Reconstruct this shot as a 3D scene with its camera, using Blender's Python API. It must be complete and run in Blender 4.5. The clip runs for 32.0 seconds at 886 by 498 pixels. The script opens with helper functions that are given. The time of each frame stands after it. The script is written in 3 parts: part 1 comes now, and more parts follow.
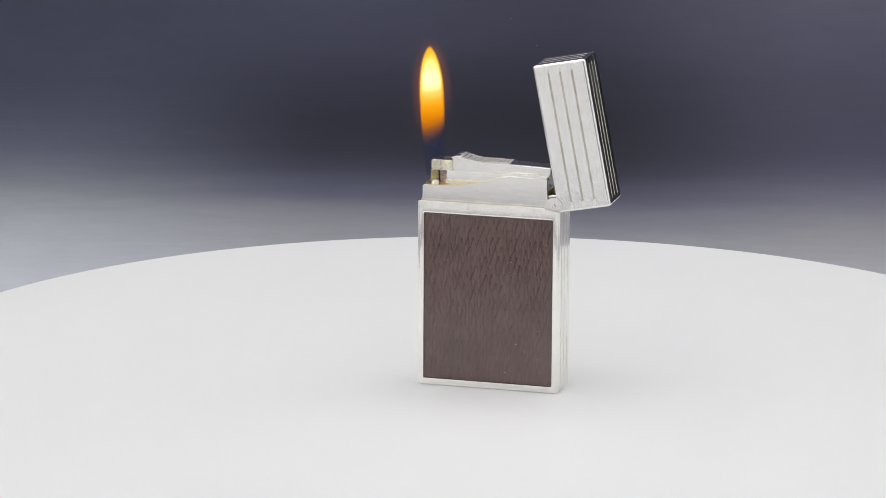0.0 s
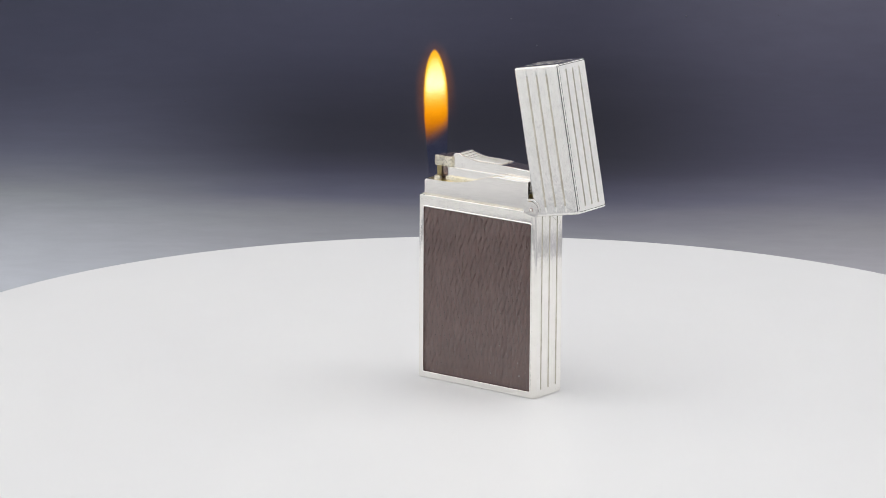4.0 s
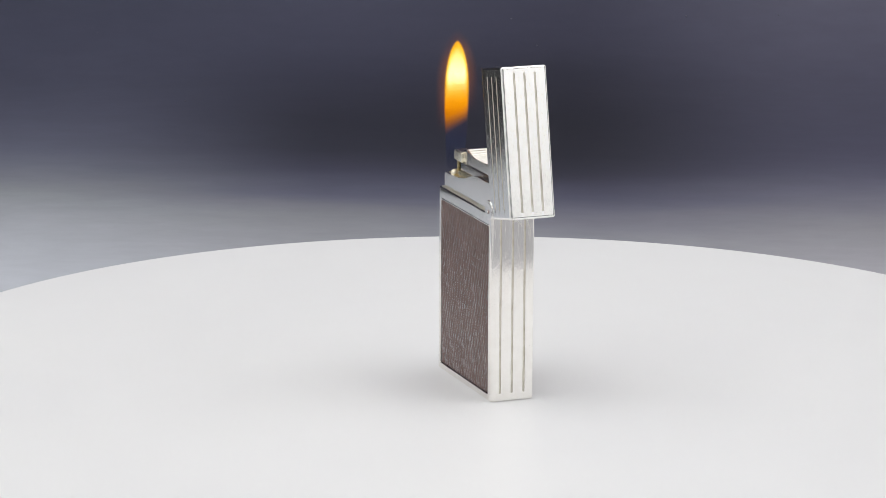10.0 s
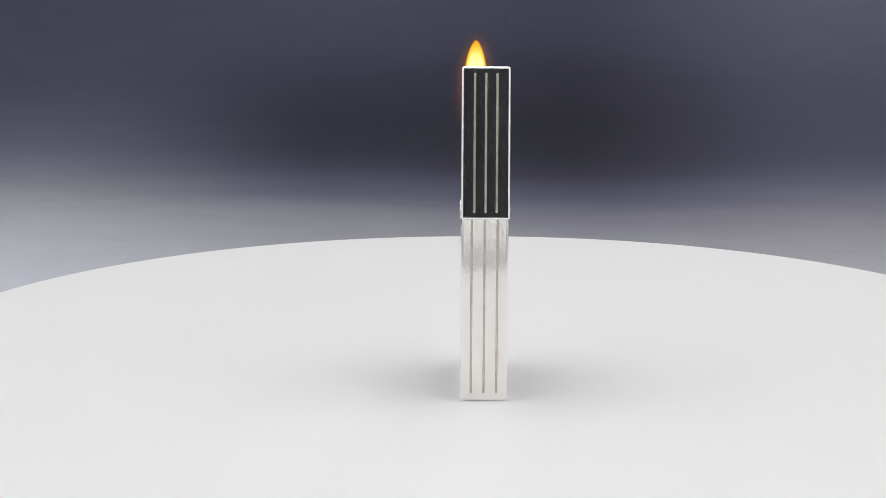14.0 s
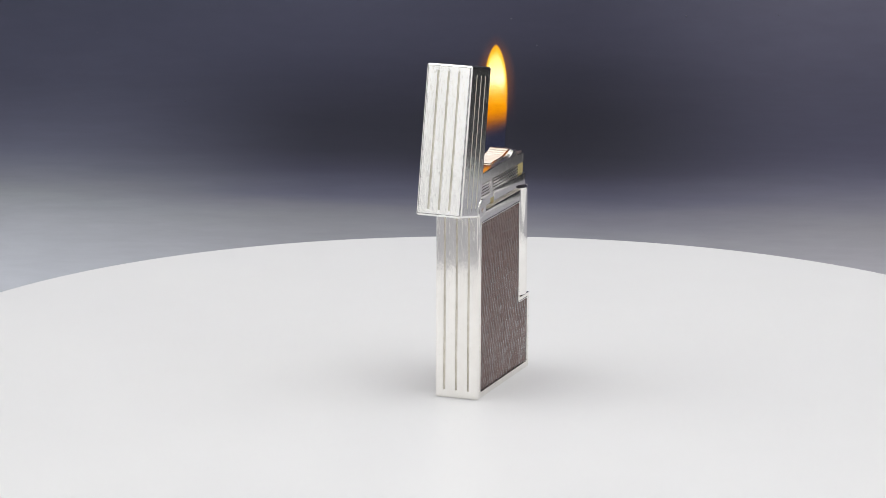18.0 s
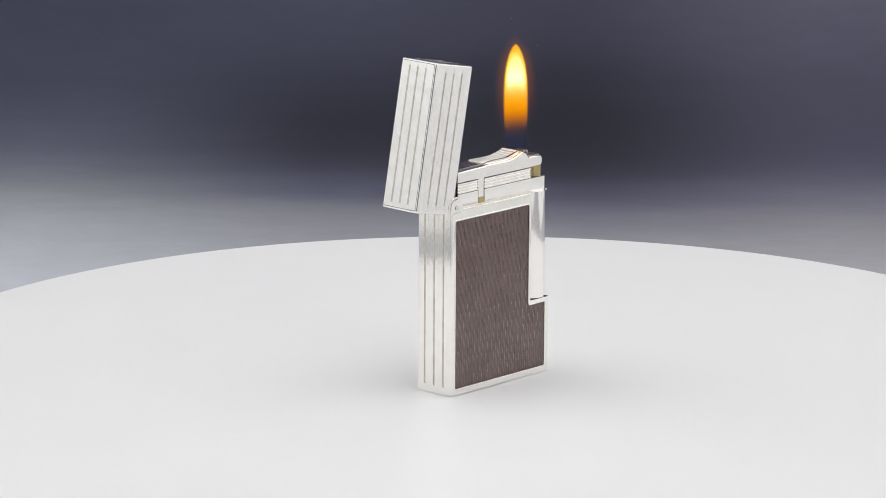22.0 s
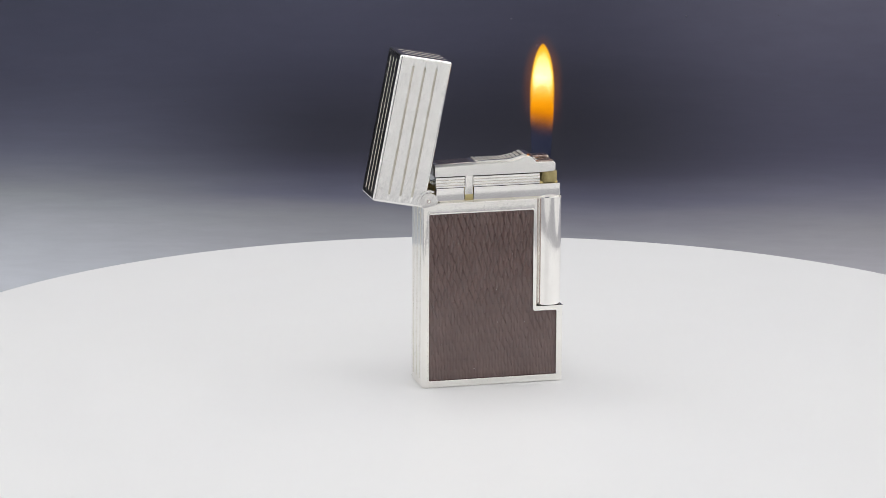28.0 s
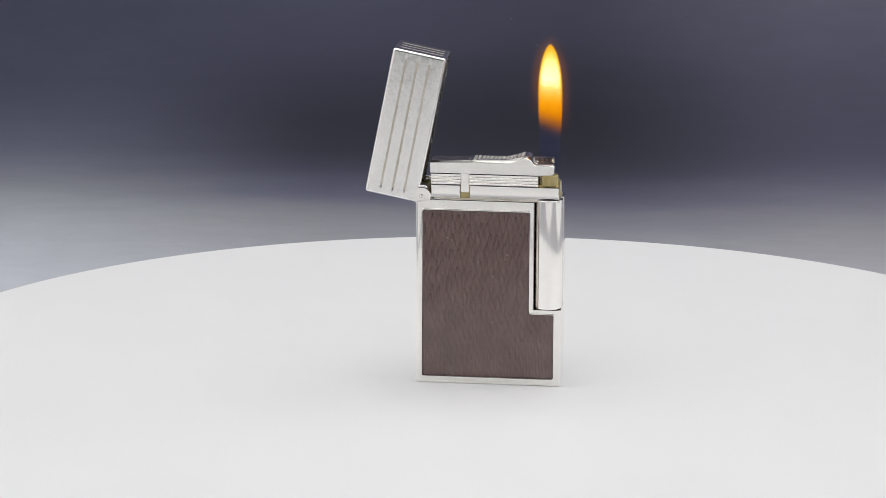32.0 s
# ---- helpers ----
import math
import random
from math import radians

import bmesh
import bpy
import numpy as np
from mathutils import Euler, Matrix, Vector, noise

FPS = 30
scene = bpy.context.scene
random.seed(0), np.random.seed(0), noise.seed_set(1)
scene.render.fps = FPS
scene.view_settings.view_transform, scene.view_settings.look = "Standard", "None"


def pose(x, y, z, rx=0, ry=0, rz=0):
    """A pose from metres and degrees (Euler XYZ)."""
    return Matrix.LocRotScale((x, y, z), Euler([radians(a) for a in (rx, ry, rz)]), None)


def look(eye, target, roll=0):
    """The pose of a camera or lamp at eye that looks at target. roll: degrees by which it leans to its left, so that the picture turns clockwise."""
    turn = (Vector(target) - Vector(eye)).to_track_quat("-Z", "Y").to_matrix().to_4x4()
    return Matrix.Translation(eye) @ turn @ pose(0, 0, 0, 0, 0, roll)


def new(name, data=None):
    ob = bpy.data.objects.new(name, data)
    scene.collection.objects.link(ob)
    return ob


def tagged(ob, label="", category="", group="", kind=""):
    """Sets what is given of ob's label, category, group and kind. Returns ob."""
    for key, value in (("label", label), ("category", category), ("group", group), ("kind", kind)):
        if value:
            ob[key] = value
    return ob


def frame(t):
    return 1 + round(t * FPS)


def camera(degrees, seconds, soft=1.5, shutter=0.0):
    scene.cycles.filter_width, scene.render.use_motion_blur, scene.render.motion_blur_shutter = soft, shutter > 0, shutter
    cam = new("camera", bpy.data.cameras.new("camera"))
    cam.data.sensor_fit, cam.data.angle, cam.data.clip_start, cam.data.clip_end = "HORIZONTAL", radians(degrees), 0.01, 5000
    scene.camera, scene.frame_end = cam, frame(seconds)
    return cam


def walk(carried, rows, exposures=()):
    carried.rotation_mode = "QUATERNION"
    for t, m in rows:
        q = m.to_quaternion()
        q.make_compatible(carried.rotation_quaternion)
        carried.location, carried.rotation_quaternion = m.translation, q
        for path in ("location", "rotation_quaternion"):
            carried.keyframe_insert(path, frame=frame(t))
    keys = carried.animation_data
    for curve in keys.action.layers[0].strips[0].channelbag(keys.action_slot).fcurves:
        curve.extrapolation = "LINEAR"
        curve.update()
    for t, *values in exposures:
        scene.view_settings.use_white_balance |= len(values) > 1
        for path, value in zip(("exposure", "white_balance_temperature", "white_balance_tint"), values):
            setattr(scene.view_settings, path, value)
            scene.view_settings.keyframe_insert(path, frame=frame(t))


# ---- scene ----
EYE = Vector((0.0, -0.92614, 0.25081))
AIM = EYE + Vector((-0.012516, 0.973236, -0.229467))
cam = camera(12.657, 32.0, soft=0.75)
walk(cam, [(0, look(EYE, AIM, 0.302)), (32, look(EYE, AIM, 0.302))], [(0, 0.0), (7, 0.0), (12, 0.03), (19, 0.03), (27, 0.0), (32, 0.0)])

# ---- world and light: a white product-photo box, open towards the camera ----
world = bpy.data.worlds.new("dim_room")
scene.world = world
world.use_nodes = True
world.node_tree.nodes["Background"].inputs["Color"].default_value = (0.62, 0.64, 0.72, 1)
world.node_tree.nodes["Background"].inputs["Strength"].default_value = 0.2
scene.cycles.transparent_max_bounces = 96      # the flame is many thin layers

SIDE_GLOW = 0.78      # peak glow given to the two diffuser walls in place of lamps
TOP_POWER = 1.99       # watts of the unseen lights under the roof of the box
FRONT_POWER = 0.51

# two unseen lights under the roof: one over the turntable, one added to brighten its front
for place, deep, watts in ((0.09, 0.55, TOP_POWER), (-0.53, 0.14, FRONT_POWER)):
    lamp = bpy.data.lights.new("unseen_roof_light", "AREA")
    lamp.shape, lamp.size, lamp.size_y, lamp.energy, lamp.color = "RECTANGLE", 0.62, deep, watts, (1.0, 0.99, 0.985)
    new("unseen_roof_light", lamp).matrix_world = look((0, place, 0.585), (0, place, 0))


# ---- materials ----
def material(name):
    m = bpy.data.materials.new(name)
    m.use_nodes = True
    nt = m.node_tree
    return m, nt, nt.nodes["Principled BSDF"]


def node(nt, kind, **inputs):
    n = nt.nodes.new(kind)
    for key, value in inputs.items():
        n.inputs[key.replace("_", " ")].default_value = value
    return n


def ramp(nt, source, stops):
    r = nt.nodes.new("ShaderNodeValToRGB")
    r.color_ramp.elements[0].position, r.color_ramp.elements[0].color = stops[0]
    r.color_ramp.elements[1].position, r.color_ramp.elements[1].color = stops[-1]
    for pos, col in stops[1:-1]:
        e = r.color_ramp.elements.new(pos)
        e.color = col
    nt.links.new(source, r.inputs["Fac"])
    return r


def grey(v, a=1.0):
    return (v, v, v, a)


def metal(name, colour, rough, tarnish=None, wave=0.0, grain=0.0, scratch=0.0, spots=0.5):
    """Plated metal: tarnish patches, hand-polished waviness, fine grain and hairline scratches."""
    m, nt, b = material(name)
    b.inputs["Metallic"].default_value = 1.0
    co = nt.nodes.new("ShaderNodeTexCoord").outputs["Object"]
    big = node(nt, "ShaderNodeTexNoise", Scale=330.0, Detail=5.0, Roughness=0.6)
    fine = node(nt, "ShaderNodeTexNoise", Scale=2600.0, Detail=4.0, Roughness=0.6)
    for n in (big, fine):
        nt.links.new(co, n.inputs["Vector"])
    dark = tarnish or tuple(0.86 * c for c in colour)
    r = ramp(nt, big.outputs["Fac"], [(0.5 - 0.5 * spots + 0.08, (*dark, 1)), (0.62, (*colour, 1))])
    nt.links.new(r.outputs["Color"], b.inputs["Base Color"])
    rr = ramp(nt, fine.outputs["Fac"], [(0.3, grey(rough * 0.75)), (0.75, grey(rough * 1.5))])
    nt.links.new(rr.outputs["Color"], b.inputs["Roughness"])
    last = None
    if wave:
        long = nt.nodes.new("ShaderNodeMapping")
        long.inputs["Scale"].default_value = (1150.0, 1150.0, 700.0)
        nt.links.new(co, long.inputs["Vector"])
        w = node(nt, "ShaderNodeTexNoise", Scale=1.0, Detail=1.0)
        nt.links.new(long.outputs["Vector"], w.inputs["Vector"])
        bump = node(nt, "ShaderNodeBump", Strength=wave, Distance=0.00012)
        nt.links.new(w.outputs["Fac"], bump.inputs["Height"])
        last = bump
    if grain:
        bump = node(nt, "ShaderNodeBump", Strength=grain, Distance=0.00002)
        nt.links.new(fine.outputs["Fac"], bump.inputs["Height"])
        if last:
            nt.links.new(last.outputs["Normal"], bump.inputs["Normal"])
        last = bump
    if scratch:
        for turn in ((0.5, 0.3, 0.9), (-0.7, 0.8, -0.4), (0.2, -0.6, 0.3)):
            mp = nt.nodes.new("ShaderNodeMapping")
            mp.inputs["Rotation"].default_value = turn
            mp.inputs["Scale"].default_value = (6500.0, 6500.0, 260.0)
            nt.links.new(co, mp.inputs["Vector"])
            streak = node(nt, "ShaderNodeTexNoise", Scale=1.0, Detail=0.0)
            nt.links.new(mp.outputs["Vector"], streak.inputs["Vector"])
            line = ramp(nt, streak.outputs["Fac"], [(0.77, grey(1.0)), (0.83, grey(0.0))])
            bump = node(nt, "ShaderNodeBump", Strength=scratch, Distance=0.00002)
            nt.links.new(line.outputs["Color"], bump.inputs["Height"])
            if last:
                nt.links.new(last.outputs["Normal"], bump.inputs["Normal"])
            last = bump
    if last:
        nt.links.new(last.outputs["Normal"], b.inputs["Normal"])
    return m


SILVER = metal("silver_plate", (0.915, 0.895, 0.86), 0.08, (0.875, 0.852, 0.812), wave=0.05, grain=0.10, scratch=0.4)
SILVER_ROLLER = metal("roller_silver", (0.93, 0.91, 0.88), 0.06, (0.90, 0.88, 0.85), scratch=0.15)
SILVER_LID = metal("polished_silver", (0.92, 0.91, 0.885), 0.13, (0.86, 0.85, 0.825), wave=0.15, scratch=0.3)
SILVER_WORN = metal("worn_silver", (0.91, 0.89, 0.855), 0.13, (0.885, 0.865, 0.83), wave=0.05, grain=0.15, scratch=0.3, spots=0.6)
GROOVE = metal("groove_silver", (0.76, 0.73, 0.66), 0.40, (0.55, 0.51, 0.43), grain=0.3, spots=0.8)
YELLOWED = metal("yellowed_silver", (0.89, 0.85, 0.72), 0.26, (0.80, 0.70, 0.42), wave=0.15, grain=0.3, spots=0.8)
STAINED = metal("stained_metal", (0.88, 0.74, 0.36), 0.30, (0.78, 0.56, 0.12), grain=0.3, spots=0.8)
BRASS = metal("brass", (0.52, 0.44, 0.22), 0.34, (0.28, 0.22, 0.10), grain=0.4, spots=0.9)
GILT = metal("gilt_stud", (0.92, 0.87, 0.72), 0.42, (0.75, 0.62, 0.32), grain=0.2)
BURNT = metal("burnt_metal", (0.50, 0.40, 0.36), 0.26, (0.26, 0.18, 0.15), grain=0.4, spots=0.9)
BRONZED = metal("bronzed_silver", (0.70, 0.61, 0.55), 0.20, (0.56, 0.46, 0.40), grain=0.2)
SATIN = metal("satin_silver", (0.92, 0.90, 0.86), 0.42, (0.80, 0.77, 0.70), grain=0.3)
DARK_METAL = metal("dark_steel", (0.10, 0.09, 0.085), 0.45, (0.05, 0.04, 0.035), grain=0.3)


def lacquer():
    """Brown lacquered hide: slight change of tone, satin gloss, fine pores."""
    m, nt, b = material("brown_lacquered_hide")
    co = nt.nodes.new("ShaderNodeTexCoord").outputs["Object"]
    big = node(nt, "ShaderNodeTexNoise", Scale=140.0, Detail=4.0)
    fine = node(nt, "ShaderNodeTexNoise", Scale=4200.0, Detail=3.0)
    for n in (big, fine):
        nt.links.new(co, n.inputs["Vector"])
    r = ramp(nt, big.outputs["Fac"], [(0.3, (0.100, 0.057, 0.051, 1)), (0.7, (0.122, 0.072, 0.065, 1))])
    nt.links.new(r.outputs["Color"], b.inputs["Base Color"])
    rr = ramp(nt, fine.outputs["Fac"], [(0.3, grey(0.18)), (0.7, grey(0.26))])
    nt.links.new(rr.outputs["Color"], b.inputs["Roughness"])
    b.inputs["Specular IOR Level"].default_value = 0.2
    b.inputs["Coat Weight"].default_value = 1.0
    b.inputs["Coat Roughness"].default_value = 0.12
    b.inputs["Coat IOR"].default_value = 1.6
    bump = node(nt, "ShaderNodeBump", Strength=0.05, Distance=0.00002)
    nt.links.new(fine.outputs["Fac"], bump.inputs["Height"])
    nt.links.new(bump.outputs["Normal"], b.inputs["Normal"])
    return m


def acrylic():
    """White turntable top: satin acrylic with faint handling marks."""
    m, nt, b = material("white_acrylic")
    co = nt.nodes.new("ShaderNodeTexCoord").outputs["Object"]
    big = node(nt, "ShaderNodeTexNoise", Scale=9.0, Detail=4.0)
    fine = node(nt, "ShaderNodeTexNoise", Scale=70.0, Detail=6.0)
    for n in (big, fine):
        nt.links.new(co, n.inputs["Vector"])
    r = ramp(nt, big.outputs["Fac"], [(0.3, (0.805, 0.805, 0.81, 1)), (0.7, (0.825, 0.825, 0.825, 1))])
    nt.links.new(r.outputs["Color"], b.inputs["Base Color"])
    rr = ramp(nt, fine.outputs["Fac"], [(0.3, grey(0.40)), (0.7, grey(0.50))])
    nt.links.new(rr.outputs["Color"], b.inputs["Roughness"])
    b.inputs["IOR"].default_value = 1.47
    return m


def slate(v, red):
    """Blue-grey of the painted shading, bluer where it is darker."""
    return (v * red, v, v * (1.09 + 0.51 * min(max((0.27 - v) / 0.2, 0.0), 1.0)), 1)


# the backdrop's light and shade as paint, front to back, at four places across the sheet: (x, red, (depth, tone)...)
PAPER_SHADING = [
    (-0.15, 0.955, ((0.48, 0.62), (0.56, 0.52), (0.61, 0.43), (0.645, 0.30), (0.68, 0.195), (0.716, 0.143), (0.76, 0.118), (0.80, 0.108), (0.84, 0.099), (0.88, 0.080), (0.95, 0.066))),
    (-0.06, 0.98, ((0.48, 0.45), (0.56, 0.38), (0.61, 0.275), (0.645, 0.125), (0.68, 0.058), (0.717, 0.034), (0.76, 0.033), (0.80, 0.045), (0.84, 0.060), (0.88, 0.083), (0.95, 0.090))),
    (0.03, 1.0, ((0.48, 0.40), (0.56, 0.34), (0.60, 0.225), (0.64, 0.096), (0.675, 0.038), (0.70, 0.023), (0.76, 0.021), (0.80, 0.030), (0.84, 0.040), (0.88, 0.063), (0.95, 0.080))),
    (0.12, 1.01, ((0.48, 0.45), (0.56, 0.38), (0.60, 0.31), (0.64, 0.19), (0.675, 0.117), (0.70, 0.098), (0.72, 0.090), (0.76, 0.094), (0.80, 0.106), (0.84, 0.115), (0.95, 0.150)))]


def shaded_paper():
    """Graded paper sweep, the backdrop's light and shade put into its colour: pale in front, falling to dark slate
    towards the back and the middle.
    """
    m, nt, b = material("shaded_paper")
    co = nt.nodes.new("ShaderNodeTexCoord").outputs["Object"]
    sep = nt.nodes.new("ShaderNodeSeparateXYZ")
    nt.links.new(co, sep.inputs["Vector"])

    def maths(op, a, c):
        n = nt.nodes.new("ShaderNodeMath")
        n.operation = op
        for i, v in enumerate((a, c)):
            if isinstance(v, float):
                n.inputs[i].default_value = v
            else:
                nt.links.new(v, n.inputs[i])
        return n.outputs[0]

    def streaks(size, **kw):
        stretch = nt.nodes.new("ShaderNodeMapping")
        stretch.inputs["Scale"].default_value = size
        nt.links.new(co, stretch.inputs["Vector"])
        n = node(nt, "ShaderNodeTexNoise", Scale=1.0, **kw)
        nt.links.new(stretch.outputs["Vector"], n.inputs["Vector"])
        return n.outputs["Fac"]

    # the painted shading wanders a little, and the paper's coating is streaked from side to side
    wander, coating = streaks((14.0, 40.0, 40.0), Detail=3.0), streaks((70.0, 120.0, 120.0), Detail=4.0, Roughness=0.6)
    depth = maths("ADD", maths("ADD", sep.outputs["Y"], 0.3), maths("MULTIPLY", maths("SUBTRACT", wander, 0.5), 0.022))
    # the duller ring of floor round the turntable is put into the colour too
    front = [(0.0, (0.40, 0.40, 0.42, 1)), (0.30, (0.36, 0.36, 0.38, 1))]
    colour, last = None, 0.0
    for x, red, tones in PAPER_SHADING:
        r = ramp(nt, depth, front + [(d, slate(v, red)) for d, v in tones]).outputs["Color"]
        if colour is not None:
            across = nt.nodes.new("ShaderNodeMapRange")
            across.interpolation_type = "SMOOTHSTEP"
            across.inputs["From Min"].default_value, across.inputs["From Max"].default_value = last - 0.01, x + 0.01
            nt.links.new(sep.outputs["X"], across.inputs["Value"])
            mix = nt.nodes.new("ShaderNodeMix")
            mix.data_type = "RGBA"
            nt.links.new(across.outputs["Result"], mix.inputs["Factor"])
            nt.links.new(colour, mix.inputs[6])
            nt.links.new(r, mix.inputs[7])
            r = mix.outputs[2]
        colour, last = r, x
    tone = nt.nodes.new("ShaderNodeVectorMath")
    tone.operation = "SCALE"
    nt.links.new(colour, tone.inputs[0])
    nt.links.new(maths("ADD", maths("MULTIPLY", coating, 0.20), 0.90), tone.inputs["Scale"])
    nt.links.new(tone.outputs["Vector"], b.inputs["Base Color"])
    b.inputs["Roughness"].default_value = 0.75
    return m


def plain(name, colour, rough, scale=40.0, spread=0.12):
    m, nt, b = material(name)
    co = nt.nodes.new("ShaderNodeTexCoord").outputs["Object"]
    n = node(nt, "ShaderNodeTexNoise", Scale=scale, Detail=4.0)
    nt.links.new(co, n.inputs["Vector"])
    r = ramp(nt, n.outputs["Fac"], [(0.3, (*[c * (1 - spread) for c in colour], 1)), (0.7, (*colour, 1))])
    nt.links.new(r.outputs["Color"], b.inputs["Base Color"])
    b.inputs["Roughness"].default_value = rough
    return m


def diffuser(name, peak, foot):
    """White diffusing cloth with an added glow in place of lamps, strongest about half its height."""
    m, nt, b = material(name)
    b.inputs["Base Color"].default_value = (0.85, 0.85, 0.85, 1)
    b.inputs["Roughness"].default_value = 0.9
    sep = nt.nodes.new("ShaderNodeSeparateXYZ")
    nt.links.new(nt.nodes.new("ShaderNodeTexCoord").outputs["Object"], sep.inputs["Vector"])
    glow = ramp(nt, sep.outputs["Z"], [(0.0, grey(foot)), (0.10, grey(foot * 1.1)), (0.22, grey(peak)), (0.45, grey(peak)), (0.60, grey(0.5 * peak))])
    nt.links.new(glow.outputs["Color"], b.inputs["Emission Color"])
    # the added glow is dimmed towards the open front
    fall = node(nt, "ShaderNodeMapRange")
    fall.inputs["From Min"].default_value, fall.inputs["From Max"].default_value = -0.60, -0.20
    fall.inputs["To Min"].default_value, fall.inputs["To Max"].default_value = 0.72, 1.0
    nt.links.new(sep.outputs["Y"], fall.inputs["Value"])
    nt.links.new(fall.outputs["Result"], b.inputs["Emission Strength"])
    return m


LACQUER, ACRYLIC, PAPER, CLOTH = lacquer(), acrylic(), shaded_paper(), diffuser("glowing_wall_cloth", SIDE_GLOW, 0.14)
FLAP = diffuser("glowing_flap_cloth", 0.18, 0.18)
WHITE_FABRIC = plain("white_fabric", (0.8, 0.8, 0.8), 0.9)
FLOOR_CLOTH = plain("floor_cloth", (0.88, 0.88, 0.88), 0.9, 12.0)
ROOM_PAINT = plain("room_paint", (0.25, 0.25, 0.29), 0.8, 3.0)
GREY_DUST = plain("grey_dust", (0.17, 0.17, 0.21), 0.9)
DUST = plain("dust", (0.7, 0.68, 0.64), 0.9)


def flame_layer(name, stops, cover, lean=1.0):
    """A thin layer of flame or of the bloom round it, coloured and more or less dense by height; its foot reaches lower
    on one side.
    """
    m = bpy.data.materials.new(name)
    m.use_nodes = True
    nt = m.node_tree
    nt.nodes.remove(nt.nodes["Principled BSDF"])
    out = nt.nodes["Material Output"]
    co = nt.nodes.new("ShaderNodeTexCoord").outputs["Object"]
    tilt = nt.nodes.new("ShaderNodeVectorMath")
    tilt.operation = "DOT_PRODUCT"
    tilt.inputs[1].default_value = (-0.42 * lean, -0.56 * lean, 1.0)
    nt.links.new(co, tilt.inputs[0])
    sep = nt.nodes.new("ShaderNodeSeparateXYZ")
    nt.links.new(co, sep.inputs["Vector"])
    heights = []
    for source in (sep.outputs["Z"], tilt.outputs["Value"]):
        rng = nt.nodes.new("ShaderNodeMapRange")
        rng.inputs["From Min"].default_value, rng.inputs["From Max"].default_value = 0.0, 0.031
        nt.links.new(source, rng.inputs["Value"])
        heights.append(rng.outputs["Result"])
    # colour keeps level at the tip and leans at the foot
    col = ramp(nt, heights[0], stops)
    dense = ramp(nt, heights[1], [(p, grey(v)) for p, v in cover])
    em = node(nt, "ShaderNodeEmission", Strength=1.0)
    nt.links.new(col.outputs["Color"], em.inputs["Color"])
    mix = nt.nodes.new("ShaderNodeMixShader")
    nt.links.new(dense.outputs["Color"], mix.inputs["Fac"])
    nt.links.new(nt.nodes.new("ShaderNodeBsdfTransparent").outputs[0], mix.inputs[1])
    nt.links.new(em.outputs[0], mix.inputs[2])
    nt.links.new(mix.outputs[0], out.inputs["Surface"])
    return m


FLAME_GLOW = flame_layer("flame_glow", [(0.3, (1.0, 0.22, 0.005, 1)), (1.0, (1.0, 0.30, 0.008, 1))], [(0.36, 0.0), (0.62, 0.005), (0.9, 0.006), (1.0, 0.003)])
FLAME_HEM = flame_layer("flame_hem", [(0.0, (0.008, 0.014, 0.05, 1)), (0.22, (0.020, 0.030, 0.085, 1)), (0.36, (0.04, 0.035, 0.07, 1))], [(0.0, 0.02), (0.15, 0.06), (0.28, 0.08), (0.36, 0.06), (0.44, 0.0)])
FLAME_VEIL = flame_layer("flame_veil", [(0.30, (0.42, 0.12, 0.006, 1)), (0.42, (0.85, 0.27, 0.003, 1)), (0.55, (1.1, 0.42, 0.004, 1)), (0.72, (1.2, 0.64, 0.008, 1)), (0.88, (1.2, 0.64, 0.010, 1)), (1.0, (1.1, 0.46, 0.004, 1))],
                         [(0.31, 0.0), (0.39, 0.035), (0.47, 0.085), (0.56, 0.11), (0.86, 0.12), (1.0, 0.18)])
FLAME_RIM = flame_layer("flame_rim", [(0.45, (1.2, 0.55, 0.02, 1)), (0.62, (1.6, 1.0, 0.14, 1)), (0.75, (2.2, 1.7, 0.6, 1)), (0.97, (1.5, 0.9, 0.1, 1))],
                        [(0.48, 0.0), (0.58, 0.03), (0.68, 0.10), (0.74, 0.16), (0.92, 0.16), (1.0, 0.05)])
FLAME_MANTLE = flame_layer("flame_mantle", [(0.45, (1.6, 0.9, 0.10, 1)), (0.60, (2.4, 2.0, 0.8, 1)), (0.74, (2.8, 2.7, 2.1, 1)), (0.86, (2.5, 2.1, 1.2, 1)), (0.97, (1.4, 0.8, 0.10, 1))],
                           [(0.50, 0.0), (0.60, 0.02), (0.66, 0.055), (0.71, 0.20), (0.76, 0.32), (0.92, 0.32), (1.0, 0.08)], 0.3)
FLAME_DOME = flame_layer("flame_dome", [(0.28, (0.05, 0.018, 0.015, 1)), (0.37, (0.30, 0.085, 0.006, 1)), (0.46, (0.70, 0.21, 0.003, 1)), (0.58, (0.92, 0.36, 0.004, 1)), (0.70, (1.0, 0.46, 0.008, 1))],
                         [(0.34, 0.0), (0.42, 0.12), (0.52, 0.46), (0.68, 0.52)])


